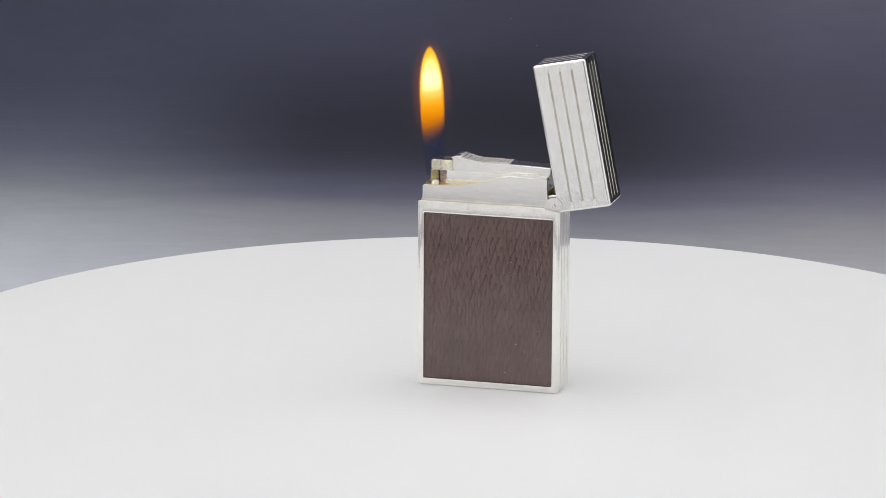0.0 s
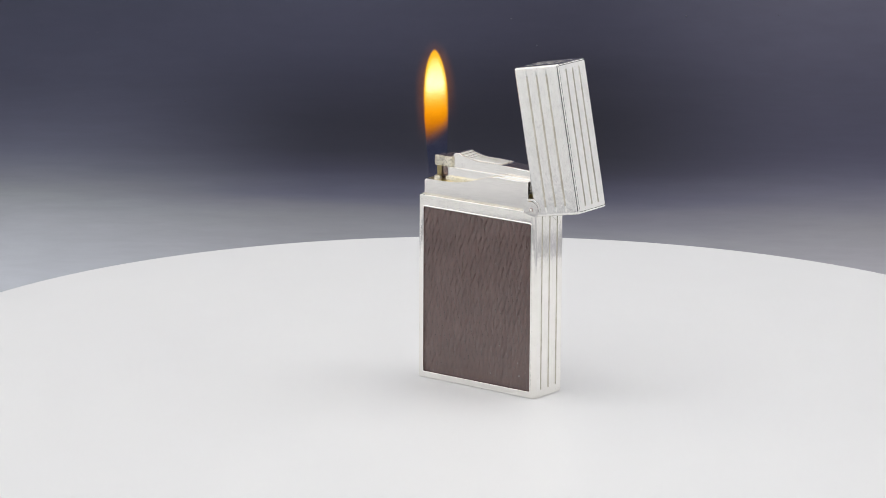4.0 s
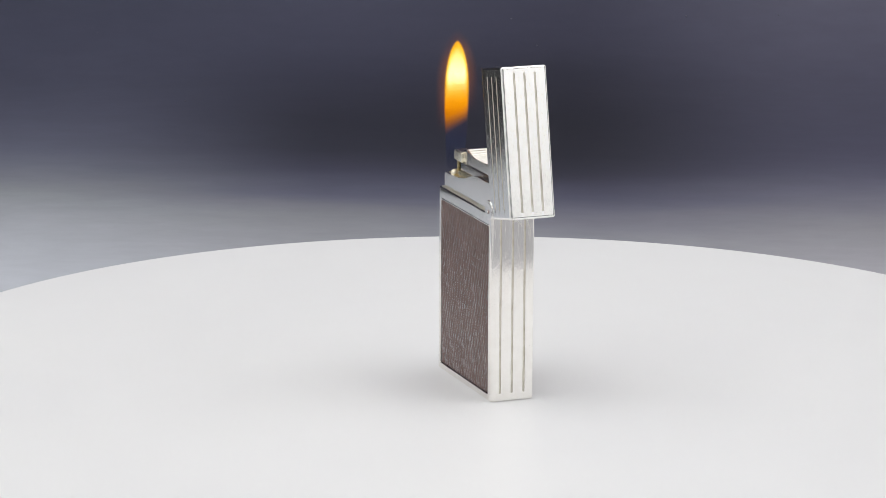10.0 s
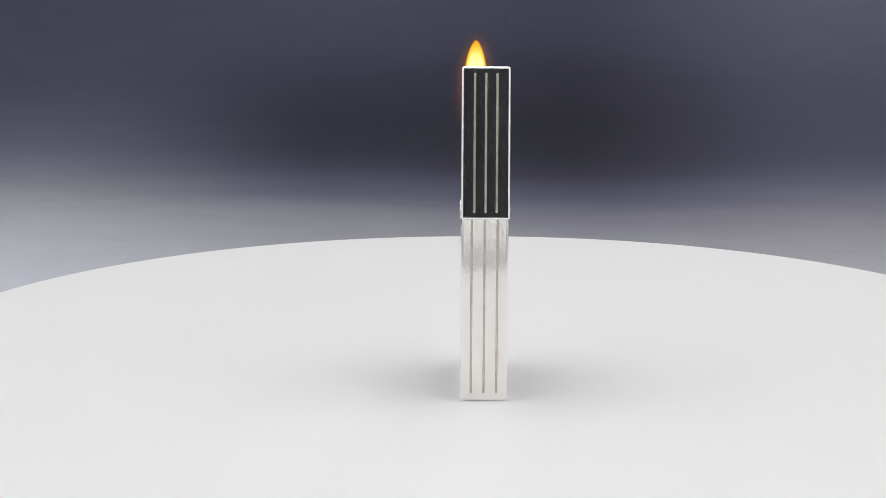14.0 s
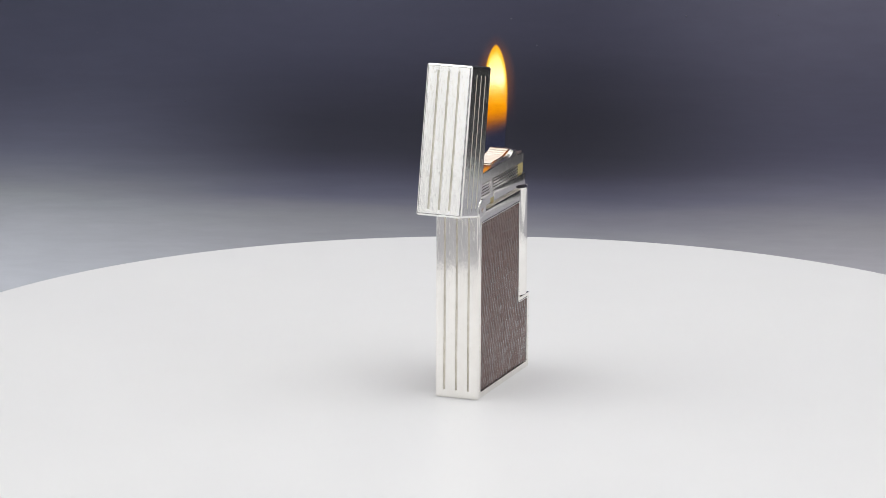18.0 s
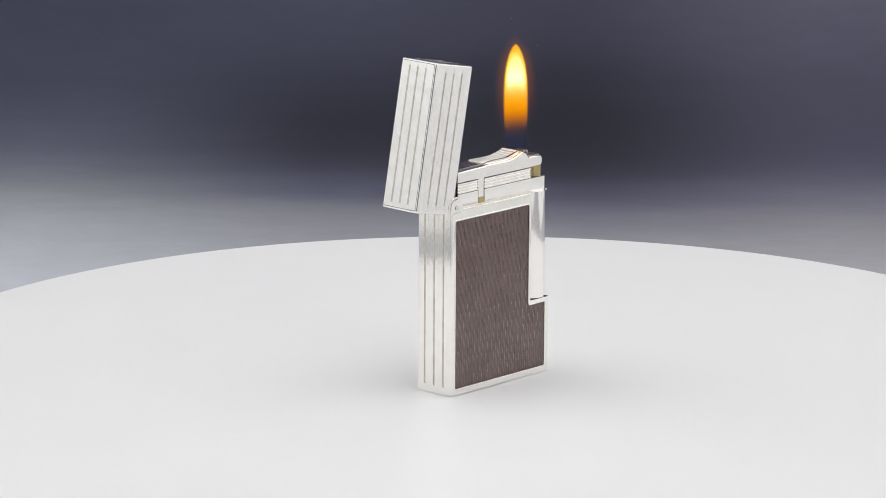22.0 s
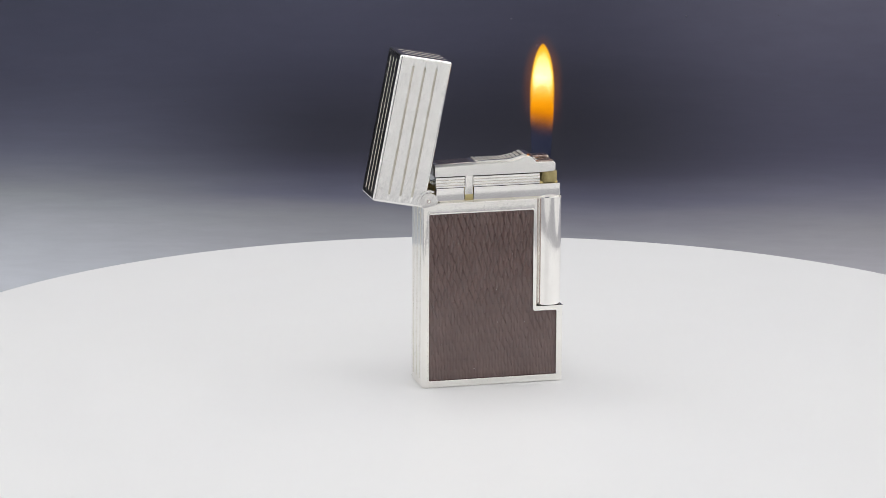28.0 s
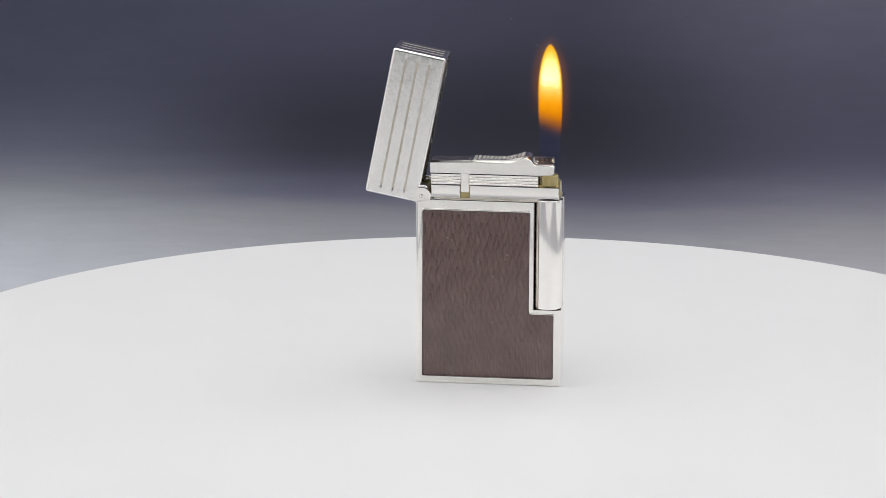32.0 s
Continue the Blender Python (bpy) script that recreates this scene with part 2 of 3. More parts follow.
# ---- building helpers; shapes are written in millimetres ----
def part(name, bm, mat, parent=None, label="", smooth=35):
    me = bpy.data.meshes.new(name)
    bmesh.ops.recalc_face_normals(bm, faces=bm.faces)
    bm.to_mesh(me)
    bm.free()
    me.transform(Matrix.Scale(0.001, 4))
    for m in (mat if isinstance(mat, (list, tuple)) else (mat,)):
        me.materials.append(m)
    if smooth:
        me.shade_smooth()
        me.set_sharp_from_angle(angle=radians(smooth))
    ob = new(name, me)
    if 0 < smooth < 60:
        even = ob.modifiers.new("even_normals", "WEIGHTED_NORMAL")
        even.keep_sharp, even.weight = True, 100
    if parent:
        ob.parent = parent
    return tagged(ob, label) if label else ob


def box(x0, x1, y0, y1, z0, z1, r=0.0, seg=2):
    bm = bmesh.new()
    bmesh.ops.create_cube(bm, size=1.0)
    for v in bm.verts:
        v.co = Vector(((x0 + x1) / 2 + v.co.x * (x1 - x0), (y0 + y1) / 2 + v.co.y * (y1 - y0), (z0 + z1) / 2 + v.co.z * (z1 - z0)))
    if r:
        bmesh.ops.bevel(bm, geom=list(bm.edges), offset=r, segments=seg, profile=0.5, affect="EDGES")
    return bm


def rounded(points, r, seg=4):
    """A 2D outline with its corners rounded by r."""
    out = []
    n = len(points)
    for i in range(n):
        a, b, c = (Vector(points[j % n]) for j in (i - 1, i, i + 1))
        rad = r[i] if isinstance(r, (list, tuple)) else r
        u, w = (a - b).normalized(), (c - b).normalized()
        if rad <= 0:
            out.append(tuple(b))
            continue
        p, q = b + u * rad, b + w * rad
        for k in range(seg + 1):
            s = k / seg
            out.append(tuple((1 - s) ** 2 * p + 2 * s * (1 - s) * b + s * s * q))
    return out


def prism(outline, y0, y1, r=0.0, seg=2):
    """An outline in x and z, drawn out along y, its rim softened by r."""
    bm = bmesh.new()
    lo = [bm.verts.new((x, y0, z)) for x, z in outline]
    hi = [bm.verts.new((x, y1, z)) for x, z in outline]
    caps = [bm.faces.new(lo), bm.faces.new(hi[::-1])]
    n = len(outline)
    for i in range(n):
        bm.faces.new((lo[i], lo[(i + 1) % n], hi[(i + 1) % n], hi[i]))
    if r:
        bmesh.ops.bevel(bm, geom=[e for f in caps for e in f.edges], offset=r, segments=seg, profile=0.5, affect="EDGES")
    return bm


def loft(rings, cap_first=True, cap_last=True):
    bm = bmesh.new()
    rows = [[bm.verts.new(p) for p in ring] for ring in rings]
    n = len(rings[0])
    for a, b in zip(rows, rows[1:]):
        for i in range(n):
            bm.faces.new((a[i], a[(i + 1) % n], b[(i + 1) % n], b[i]))
    if cap_first:
        bm.faces.new(rows[0][::-1])
    if cap_last:
        bm.faces.new(rows[-1])
    return bm


def turned(profile, seg=32, cx=0.0, cy=0.0):
    """A body of revolution round an upright axis, from (radius, height) pairs."""
    rings = [[(cx + r * math.cos(2 * math.pi * k / seg), cy + r * math.sin(2 * math.pi * k / seg), z) for k in range(seg)] for r, z in profile]
    return loft(rings)


def merge(bm, other):
    me = bpy.data.meshes.new("joined")
    other.to_mesh(me)
    other.free()
    bm.from_mesh(me)
    bpy.data.meshes.remove(me)
    return bm


def bead(outline, y, width, depth, sign):
    """A raised rounded border along an outline in x and z on a face at y; sign: the way that the face looks."""
    n = len(outline)
    bm = bmesh.new()
    rows = []
    for i in range(n):
        a, b, c = (Vector(outline[j % n]) for j in (i - 1, i, i + 1))
        d = (c - a).normalized()
        nrm = Vector((d.y, -d.x))
        sec = [(-0.5, -0.2), (-0.42, 0.6), (-0.15, 1.0), (0.15, 1.0), (0.42, 0.6), (0.5, -0.2)]
        rows.append([bm.verts.new((b.x + nrm.x * width * s, y + sign * depth * h, b.y + nrm.y * width * s)) for s, h in sec])
    for i in range(n):
        p, q = rows[i], rows[(i + 1) % n]
        for k in range(5):
            bm.faces.new((p[k], p[k + 1], q[k + 1], q[k]))
    return bm


# ---- the place ----
BACKDROP_DUST = [(-151.7, 574.6, -19.7), (-112.0, 494.5, -30.0), (103.2, 555.9, -25.7), (108.9, 588.9, -13.3), (73.5, 587.9, -13.8), (6.3, 585.5, -15.0), (16.0, 568.1, -22.1)]


def build_room():
    # the sweep: flat under the turntable, rising in a wide curve behind it
    bm = bmesh.new()
    line = [(-305.0, -30.0), (0.0, -30.0), (180.0, -30.0), (300.0, -30.0), (520.0, -30.0)]
    line += [(520 + 150 * math.sin(a), -30 + 150 * (1 - math.cos(a))) for a in (radians(k * 9) for k in range(1, 11))]
    line += [(670.0, 600.0)]
    # narrower behind the turntable and wider on the left: unseen edges shaped for the metal's reflections
    rows = [[bm.verts.new((x * ((300.0 if y < 200 else 218.0) + (16.0 if x < 0 and y < 200 else 32.0 if x < 0 else 0.0)), y, z)) for x in (-1.0, -0.5, 0.0, 0.5, 1.0)] for y, z in line]
    for a, b in zip(rows, rows[1:]):
        for i in range(4):
            bm.faces.new((a[i], a[i + 1], b[i + 1], b[i]))
    sweep = tagged(part("backdrop", bm, PAPER, smooth=60), "paper sweep graded white to slate-grey, backdrop shading put into its colour", "backdrop", kind="structure")
    specks = bmesh.new()
    for k, (x, y, z) in enumerate(BACKDROP_DUST):
        m = Matrix.Translation((x, y, z + 0.3)) @ Matrix.Rotation(k * 1.3, 4, "Z") @ Matrix.Diagonal((0.28 + 0.1 * (k % 3), 0.4, 0.3, 1))
        bmesh.ops.create_icosphere(specks, subdivisions=1, radius=1.0, matrix=m)
    tagged(part("dust", specks, GREY_DUST, sweep, "grey dust specks"), kind="stuff")
    tagged(part("floor", box(-428, 428, -618, 275, -31.0, -30.3), FLOOR_CLOTH), "white cloth floor of the photo box", "floor", kind="structure")
    # each side wall is two lengths of cloth that leave a slit between them
    for side, name, slit in ((-1, "wall_left", (-458, -420)), (1, "wall_right", (-590, -560))):
        xs = sorted((side * 430.0, side * 436.0))
        cloth = merge(box(xs[0], xs[1], -620, slit[0], -30.2, 600), box(xs[0], xs[1], slit[1], 310, -30.2, 600))
        tagged(part(name, cloth, CLOTH), "white diffusing cloth wall given its own glow, with a slit", "wall", kind="structure")
    for side, name in ((-1, "wall_front_left"), (1, "wall_front_right")):
        xs = sorted((side * 195.0, side * 429.0))
        tagged(part(name, box(xs[0], xs[1], -620, -614, -30.2, 600), FLAP), "white cloth flap given a faint glow, beside the open front", "wall", kind="structure")
    tagged(part("ceiling", box(-436, 436, -620, 670, 602, 610, 1.5), WHITE_FABRIC), "white fabric roof of the photo box", "ceiling", kind="structure")
    # the dim room beyond the open front
    shell = box(-2400, 2400, -3200, 2000, -780, 2000)
    bmesh.ops.delete(shell, geom=[f for f in shell.faces if f.calc_center_median().z > 1900], context="FACES_ONLY")
    tagged(part("wall_room", shell, ROOM_PAINT, smooth=0), "grey painted walls of a dim room", "wall", kind="structure")
    tagged(part("table", box(-1000, 1000, -1000, 900, -70, -31, 3), plain("table_top", (0.04, 0.04, 0.043), 0.5)), "black table top under the photo box", "table", kind="structure")


def build_turntable():
    base = new("turntable")
    tagged(base, "white round motorised turntable with a satin top", "turntable")
    prof = [(150.0, -21.0), (153.9, -20.6), (154.6, -19.0), (154.6, -1.2), (154.4, -0.5), (153.9, -0.1), (153.2, 0.0), (60.0, 0.0), (0.5, 0.0)]
    part("platter", turned(prof, 160), ACRYLIC, base)
    part("foot", turned([(118, -30), (120, -29), (120, -22), (118, -21.5), (20, -21.5)], 64), ACRYLIC, base)
    return base


# ---- the lighter; x along its width, hinge on the plus side, y minus is its plain front ----
X0, X1, HY, TOP = -17.05, 17.6, 5.4, 45.1
GROOVES = (-3.05, -0.05, 2.95)


def hinge_side(x, depth, w=0.27):
    """Points up the hinged side from front to back, with three grooves."""
    pts = []
    for g in GROOVES:
        pts += [(x, g - w), (x - depth, g - w * 0.6), (x - depth, g + w * 0.6), (x, g + w)]
    return pts


def footprint(inset, depth, notched, r=0.55):
    x0, x1, hy = X0 + inset, X1 - inset, HY - inset
    if notched:
        corners, rad = [(x0, -1.2), (x0, -hy), (x1, -hy)], [0.1, r, r]
        tail, trad = [(x1, hy), (-10.5, hy), (-10.5, -1.2)], [r, 0.25, 0.1]
    else:
        corners, rad = [(x0, -hy), (x1, -hy)], [r, r]
        tail, trad = [(x1, hy), (x0, hy)], [r, r]
    ring = rounded(corners + tail, rad + trad)
    k = 5 * len(corners)
    return ring[:k] + hinge_side(x1, depth) + ring[k:]


def case_mesh():
    steps = [(0.0, 0.45, 0.0), (0.12, 0.15, 0.0), (0.4, 0.0, 0.0), (2.0, 0.0, 0.0), (2.4, 0.0, 0.2), (18.7, 0.0, 0.2)]
    bm = loft([[(x, y, z) for x, y in footprint(i, d, False)] for z, i, d in steps], cap_last=False)
    bm.faces.new([bm.verts.new((x, y, 18.7)) for x, y in ((X0 + 0.02, -1.2), (-10.5, -1.2), (-10.5, HY - 0.02), (X0 + 0.02, HY - 0.02))])
    up = [(18.7, 0.0, 0.2), (44.8, 0.0, 0.2), (45.02, 0.08, 0.2), (45.1, 0.3, 0.2)]
    merge(bm, loft([[(x, y, z) for x, y in footprint(i, d, True)] for z, i, d in up], cap_first=False))
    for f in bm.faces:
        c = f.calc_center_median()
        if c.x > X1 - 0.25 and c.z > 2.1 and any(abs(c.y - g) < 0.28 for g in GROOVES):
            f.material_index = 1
    # open the two broad faces and let a recess into each for the hide
    a, b = X0 + 0.55, X1 - 0.55
    rims = ((-1, [(a, 0.4), (b, 0.4), (b, 44.8), (a, 44.8)], FRONT_PANEL), (1, [(a, 0.4), (b, 0.4), (b, 44.8), (-10.25, 44.8), (-10.25, 18.7), (a, 18.7)], BACK_PANEL))
    bmesh.ops.delete(bm, geom=[f for f in bm.faces if all(abs(abs(v.co.y) - HY) < 1e-4 and 0.39 < v.co.z < 44.81 for v in f.verts)], context="FACES_ONLY")
    for sign, rim, panel in rims:
        rows = [[bm.verts.new((x, sign * (HY - drop), z)) for x, z in rounded(panel, 0.55)] for drop in (0.0, 0.7)]
        outer = [bm.verts.new((x, sign * HY, z)) for x, z in rim]
        edges = [bm.edges.new((ring[i - 1], ring[i])) for ring in (outer, rows[0]) for i in range(len(ring))]
        bmesh.ops.triangle_fill(bm, edges=edges, use_beauty=True)
        n = len(rows[0])
        for i in range(n):
            bm.faces.new((rows[0][i], rows[0][(i + 1) % n], rows[1][(i + 1) % n], rows[1][i]))
    bmesh.ops.remove_doubles(bm, verts=bm.verts, dist=0.001)
    return bm


def hide_panel(outline, y, sign, seed):
    """Embossed hide: overlapping long scales, pressed into a sheet that fills the outline."""
    rng = np.random.default_rng(seed)
    xs, zs = [p[0] for p in outline], [p[1] for p in outline]
    x0, x1, z0, z1 = min(xs), max(xs), min(zs), max(zs)
    nx, nz = 400, 430
    gx, gz = np.meshgrid(np.linspace(x0, x1, nx), np.linspace(z0, z1, nz))
    # keeled scales in rows that hang over one another, every row ending in a zigzag of points
    pitch, wide = 2.2, 1.5
    drift = 0.4 * np.sin(gz * 0.13 + seed) + 0.2 * np.sin(gx * 0.21 + gz * 0.11 + 2 * seed) - 0.02 * gz
    drift = drift + 0.07 * np.sin(gz * 1.1 + gx * 0.6)
    high = np.zeros(gx.shape)
    fade = np.clip(0.08 + 1.15 * (gz - z0) / (z1 - z0), 0, 1)
    for row in range(int((z1 - z0) / pitch) + 5):
        u = (gx + drift - x0) / wide + 0.5 * (row % 2) + rng.uniform(-0.03, 0.03) + 3
        u = u + 0.03 * np.sin(gx * 1.3 + row * 2.7)
        col = np.floor(u).astype(int)
        n = col.max() + 3
        tall, keel, peak = rng.uniform(2.2, 2.9, n), rng.uniform(0.85, 1.15, n), rng.uniform(0.45, 0.55, n)
        thick = rng.choice([0.5, 0.8, 1.0, 1.0, 1.3], n)
        f = u - col
        away = np.where(f < peak[col], (peak[col] - f) / peak[col], (f - peak[col]) / (1 - peak[col]))
        foot = z0 + (row - 3) * pitch + 0.25 * np.sin(gx * 0.45 + row * 0.7) + 0.12 * np.sin(gx * 1.15 + row * 1.3)
        up = gz - foot
        scale = KEEL * keel[col] * (1 - away) + STEP * thick[col] * fade * (1 - np.clip(up / (2 * pitch), 0, 1))
        over = np.clip((up - tall[col] * away) / 0.16, 0, 1)
        below = np.maximum(tall[col] * away - up, 0)
        pit = PIT * thick[col] * fade * np.clip(away * 1.6 - 0.6, 0, 1) * np.exp(-below / 0.8)
        high = (high - pit) * (1 - over) + scale * over
    for turn in range(2):
        soft = np.pad(high, 1, mode="edge")
        high = (soft[:-2, 1:-1] + soft[2:, 1:-1] + soft[1:-1, :-2] + soft[1:-1, 2:] + 2 * high) / 6
    edge = np.full(gx.shape, 9.0)
    for k in range(len(outline)):
        (xa, za), (xb, zb) = outline[k], outline[(k + 1) % len(outline)]
        ex, ez = xb - xa, zb - za
        s = np.clip(((gx - xa) * ex + (gz - za) * ez) / (ex * ex + ez * ez + 1e-9), 0, 1)
        edge = np.minimum(edge, np.hypot(gx - xa - s * ex, gz - za - s * ez))
    high = (high - 0.1) * np.clip((edge - 0.15) / 0.4, 0, 1)
    inside = inset_mask(gx, gz, outline)
    bm_verts = np.stack([gx, y + sign * high, gz], -1).reshape(-1, 3)
    idx = np.arange(nx * nz).reshape(nz, nx)
    keep = inside[:-1, :-1] & inside[1:, :-1] & inside[:-1, 1:] & inside[1:, 1:]
    q = np.stack([idx[:-1, :-1], idx[:-1, 1:], idx[1:, 1:], idx[1:, :-1]], -1)[keep]
    if sign > 0:
        q = q[:, ::-1]
    used = np.unique(q)
    back = np.full(nx * nz, -1)
    back[used] = np.arange(len(used))
    me = bpy.data.meshes.new("panel")
    me.from_pydata((bm_verts[used] * 0.001).tolist(), [], back[q].tolist())
    me.materials.append(LACQUER)
    me.shade_smooth()
    return me


KEEL, STEP, PIT = 0.28, 0.20, 0.72


def inset_mask(gx, gz, outline):
    inside = np.zeros(gx.shape, bool)
    n = len(outline)
    for i in range(n):
        (xa, za), (xb, zb) = outline[i], outline[(i + 1) % n]
        if za == zb:
            continue
        cross = ((za > gz) != (zb > gz)) & (gx < (xb - xa) * (gz - za) / (zb - za) + xa)
        inside ^= cross
    return inside


FRONT_PANEL = [(-15.65, 1.55), (16.2, 1.55), (16.2, 42.4), (-15.65, 42.4)]
BACK_PANEL = [(-15.6, 1.65), (16.2, 1.65), (16.2, 42.6), (-9.7, 42.6), (-9.7, 17.75), (-15.6, 17.75)]


def grooved_grid(bm, at, along, across, length, width, grooves, a0, a1, depth, into, w=0.27):
    """A flat face with grooves let into it; the grooves' floors take the second material."""
    avals = [0.0, a0, a0 + 0.8, a1 - 0.8, a1, length]
    bvals = [0.0]
    for g in grooves:
        bvals += [g - w, g - w * 0.6, g + w * 0.6, g + w]
    bvals += [width]
    rows = []
    for i, a in enumerate(avals):
        row = []
        for j, b in enumerate(bvals):
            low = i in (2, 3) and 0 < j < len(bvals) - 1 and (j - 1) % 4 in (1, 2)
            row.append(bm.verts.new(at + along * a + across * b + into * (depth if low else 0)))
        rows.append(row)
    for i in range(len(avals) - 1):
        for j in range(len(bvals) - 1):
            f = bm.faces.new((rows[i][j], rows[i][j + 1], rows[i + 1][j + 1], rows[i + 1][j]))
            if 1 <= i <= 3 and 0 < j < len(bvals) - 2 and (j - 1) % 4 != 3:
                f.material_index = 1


# the lid: u runs up its outer face, v from the outer face inwards, both square to y
LID_AT, LID_U, LID_V = Vector((29.85, 0, 46.6)), Vector((-0.1908, 0, 0.9816)), Vector((-0.9816, 0, -0.1908))
LID_L, LID_D, LID_HY = 35.3, 12.75, 5.65


def lid_mesh():
    r = 0.6
    bm = box(0, LID_D, -LID_HY, LID_HY, 0, LID_L, r, 4)
    gone = [f for f in bm.faces if f.calc_area() > 30.0]
    bmesh.ops.delete(bm, geom=gone, context="FACES_ONLY")
    ey, eu, ev = Vector((0, 1, 0)), Vector((0, 0, 1)), Vector((1, 0, 0))
    deep, wide, tall = LID_D - 2 * r, 2 * LID_HY - 2 * r, LID_L - 2 * r
    sides = [deep * k for k in (0.255, 0.5, 0.745)]
    outs = [wide * k for k in (0.245, 0.5, 0.755)]
    q = r - 0.03
    sides, outs = [k + 0.03 for k in sides], [k + 0.03 for k in outs]
    deep, wide, tall = deep + 0.06, wide + 0.06, tall + 0.06
    grooved_grid(bm, Vector((q, -LID_HY, q)), eu, ev, tall, deep, sides, 1.6, tall - 1.6, 0.2, ey)
    grooved_grid(bm, Vector((q, LID_HY, q)), eu, ev, tall, deep, sides, 1.6, tall - 1.6, 0.2, -ey)
    grooved_grid(bm, Vector((0, -LID_HY + q, q)), eu, ey, tall, wide, outs, 1.0, tall - 1.0, 0.2, ev)
    grooved_grid(bm, Vector((q, -LID_HY + q, LID_L)), ev, ey, deep, wide, outs, 0.8, deep - 0.4, 0.2, -eu)
    grooved_grid(bm, Vector((q, -LID_HY + q, 0)), ev, ey, deep, wide, outs, 0.8, deep - 0.4, 0.2, eu)
    # hollow inside, open on the inner face
    t = 0.75
    inner = box(t, LID_D, -LID_HY + t, LID_HY - t, t, LID_L - t)
    bmesh.ops.delete(inner, geom=[f for f in inner.faces if abs(f.calc_center_median().x - LID_D) < 1e-3], context="FACES_ONLY")
    bmesh.ops.reverse_faces(inner, faces=inner.faces)
    merge(bm, inner)
    rim = [(-LID_HY + r, r), (LID_HY - r, r), (LID_HY - r, LID_L - r), (-LID_HY + r, LID_L - r)]
    hole = [(-LID_HY + t, t), (LID_HY - t, t), (LID_HY - t, LID_L - t), (-LID_HY + t, LID_L - t)]
    a, b = ([bm.verts.new((LID_D, y, u)) for y, u in q] for q in (rim, hole))
    for i in range(4):
        bm.faces.new((a[i], a[(i + 1) % 4], b[(i + 1) % 4], b[i]))
    bmesh.ops.remove_doubles(bm, verts=bm.verts, dist=0.05)
    m = Matrix(((LID_V.x, 0, LID_U.x, LID_AT.x), (0, 1, 0, 0), (LID_V.z, 0, LID_U.z, LID_AT.z), (0, 0, 0, 1)))
    bm.transform(m)
    return bm


def build_lighter():
    body = new("cigarette_lighter")
    tagged(body, "open silver-plated cigarette lighter with brown embossed hide panels, lit", "lighter")
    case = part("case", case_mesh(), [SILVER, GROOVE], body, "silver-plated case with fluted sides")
    for line, y, sign, seed in ((FRONT_PANEL, -HY, -1, 3), (BACK_PANEL, HY, 1, 8)):
        outline = rounded(line, 0.55)
        ob = new("panel", hide_panel(outline, y - sign * 0.25, sign, seed))
        ob.parent = body
        tagged(ob, "brown embossed hide panel with long scales")
        part("bead", bead(outline, y, 0.34, 0.13, sign), SILVER, body, "thin raised silver border")
    # two old scratches on the hinged side
    for y0, z0, y1, z1 in ((-0.7, 44.6, 2.4, 42.2), (-0.4, 42.8, 2.3, 44.3), (3.4, 43.6, 4.4, 41.0)):
        run = math.hypot(y1 - y0, z1 - z0)
        mark = box(-0.02, 0.02, -run / 2, run / 2, -0.05, 0.05)
        mark.transform(Matrix.Translation((X1, (y0 + y1) / 2, (z0 + z1) / 2)) @ Matrix.Rotation(math.atan2(z1 - z0, y1 - y0), 4, "X"))
        part("scratch", mark, SATIN, body, "bright scratch", smooth=0)
    # hinge: two ears with pins
    for sign in (-1, 1):
        y0, y1 = sorted((sign * (HY + 0.42), sign * (HY - 1.1)))
        ear = [(16.2 + 2.1 * math.cos(radians(k)), 45.7 + 2.1 * math.sin(radians(k))) for k in range(-52, 215, 9)]
        e = part("hinge_ear", prism(ear, y0, y1, 0.15), SILVER, body)
        pin = bmesh.new()
        bmesh.ops.create_cone(pin, cap_ends=True, segments=20, radius1=0.5, radius2=0.46, depth=0.5)
        bmesh.ops.rotate(pin, verts=pin.verts, matrix=Matrix.Rotation(radians(90 if sign < 0 else -90), 3, "X"))
        bmesh.ops.translate(pin, verts=pin.verts, vec=(16.3, sign * (HY + 0.30), 45.8))
        part("pin_recess", pin, BURNT, e)
        head = bmesh.new()
        bmesh.ops.create_icosphere(head, subdivisions=2, radius=1.0, matrix=Matrix.Translation((16.3, sign * (HY + 0.52), 45.8)) @ Matrix.Diagonal((0.38, 0.14, 0.38, 1)))
        part("hinge_pin", head, SILVER, e)
        arc = [(16.2 + q * math.cos(radians(k)), 45.7 + q * math.sin(radians(k))) for q, ks in ((2.75, range(-20, 121, 10)), (2.3, range(120, -21, -10))) for k in ks]
        part("lid_knuckle", prism(arc, *sorted((sign * (HY + 0.42), sign * (HY - 0.6))), 0.1), SILVER_LID, body)
    part("hinge_barrel", prism([(16.0 + 1.6 * math.cos(radians(k)), 45.6 + 1.6 * math.sin(radians(k))) for k in range(0, 360, 18)], -4.1, 4.1), BRASS, body)
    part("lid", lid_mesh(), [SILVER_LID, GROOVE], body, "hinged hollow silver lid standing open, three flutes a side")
    # burner housing: plain front wall with a swept lip, back wall with ridges
    lip = [(-16.2, 45.0), (14.3, 45.0), (14.3, 51.8), (4.9, 51.95), (2.1, 51.3), (-0.5, 50.45), (-3.0, 49.75), (-6.0, 49.15), (-9.0, 48.85), (-12.0, 48.8), (-15.7, 48.85), (-16.2, 48.4)]
    part("front_wall", prism(lip, -4.35, -3.8, 0.2), SILVER_WORN, body)
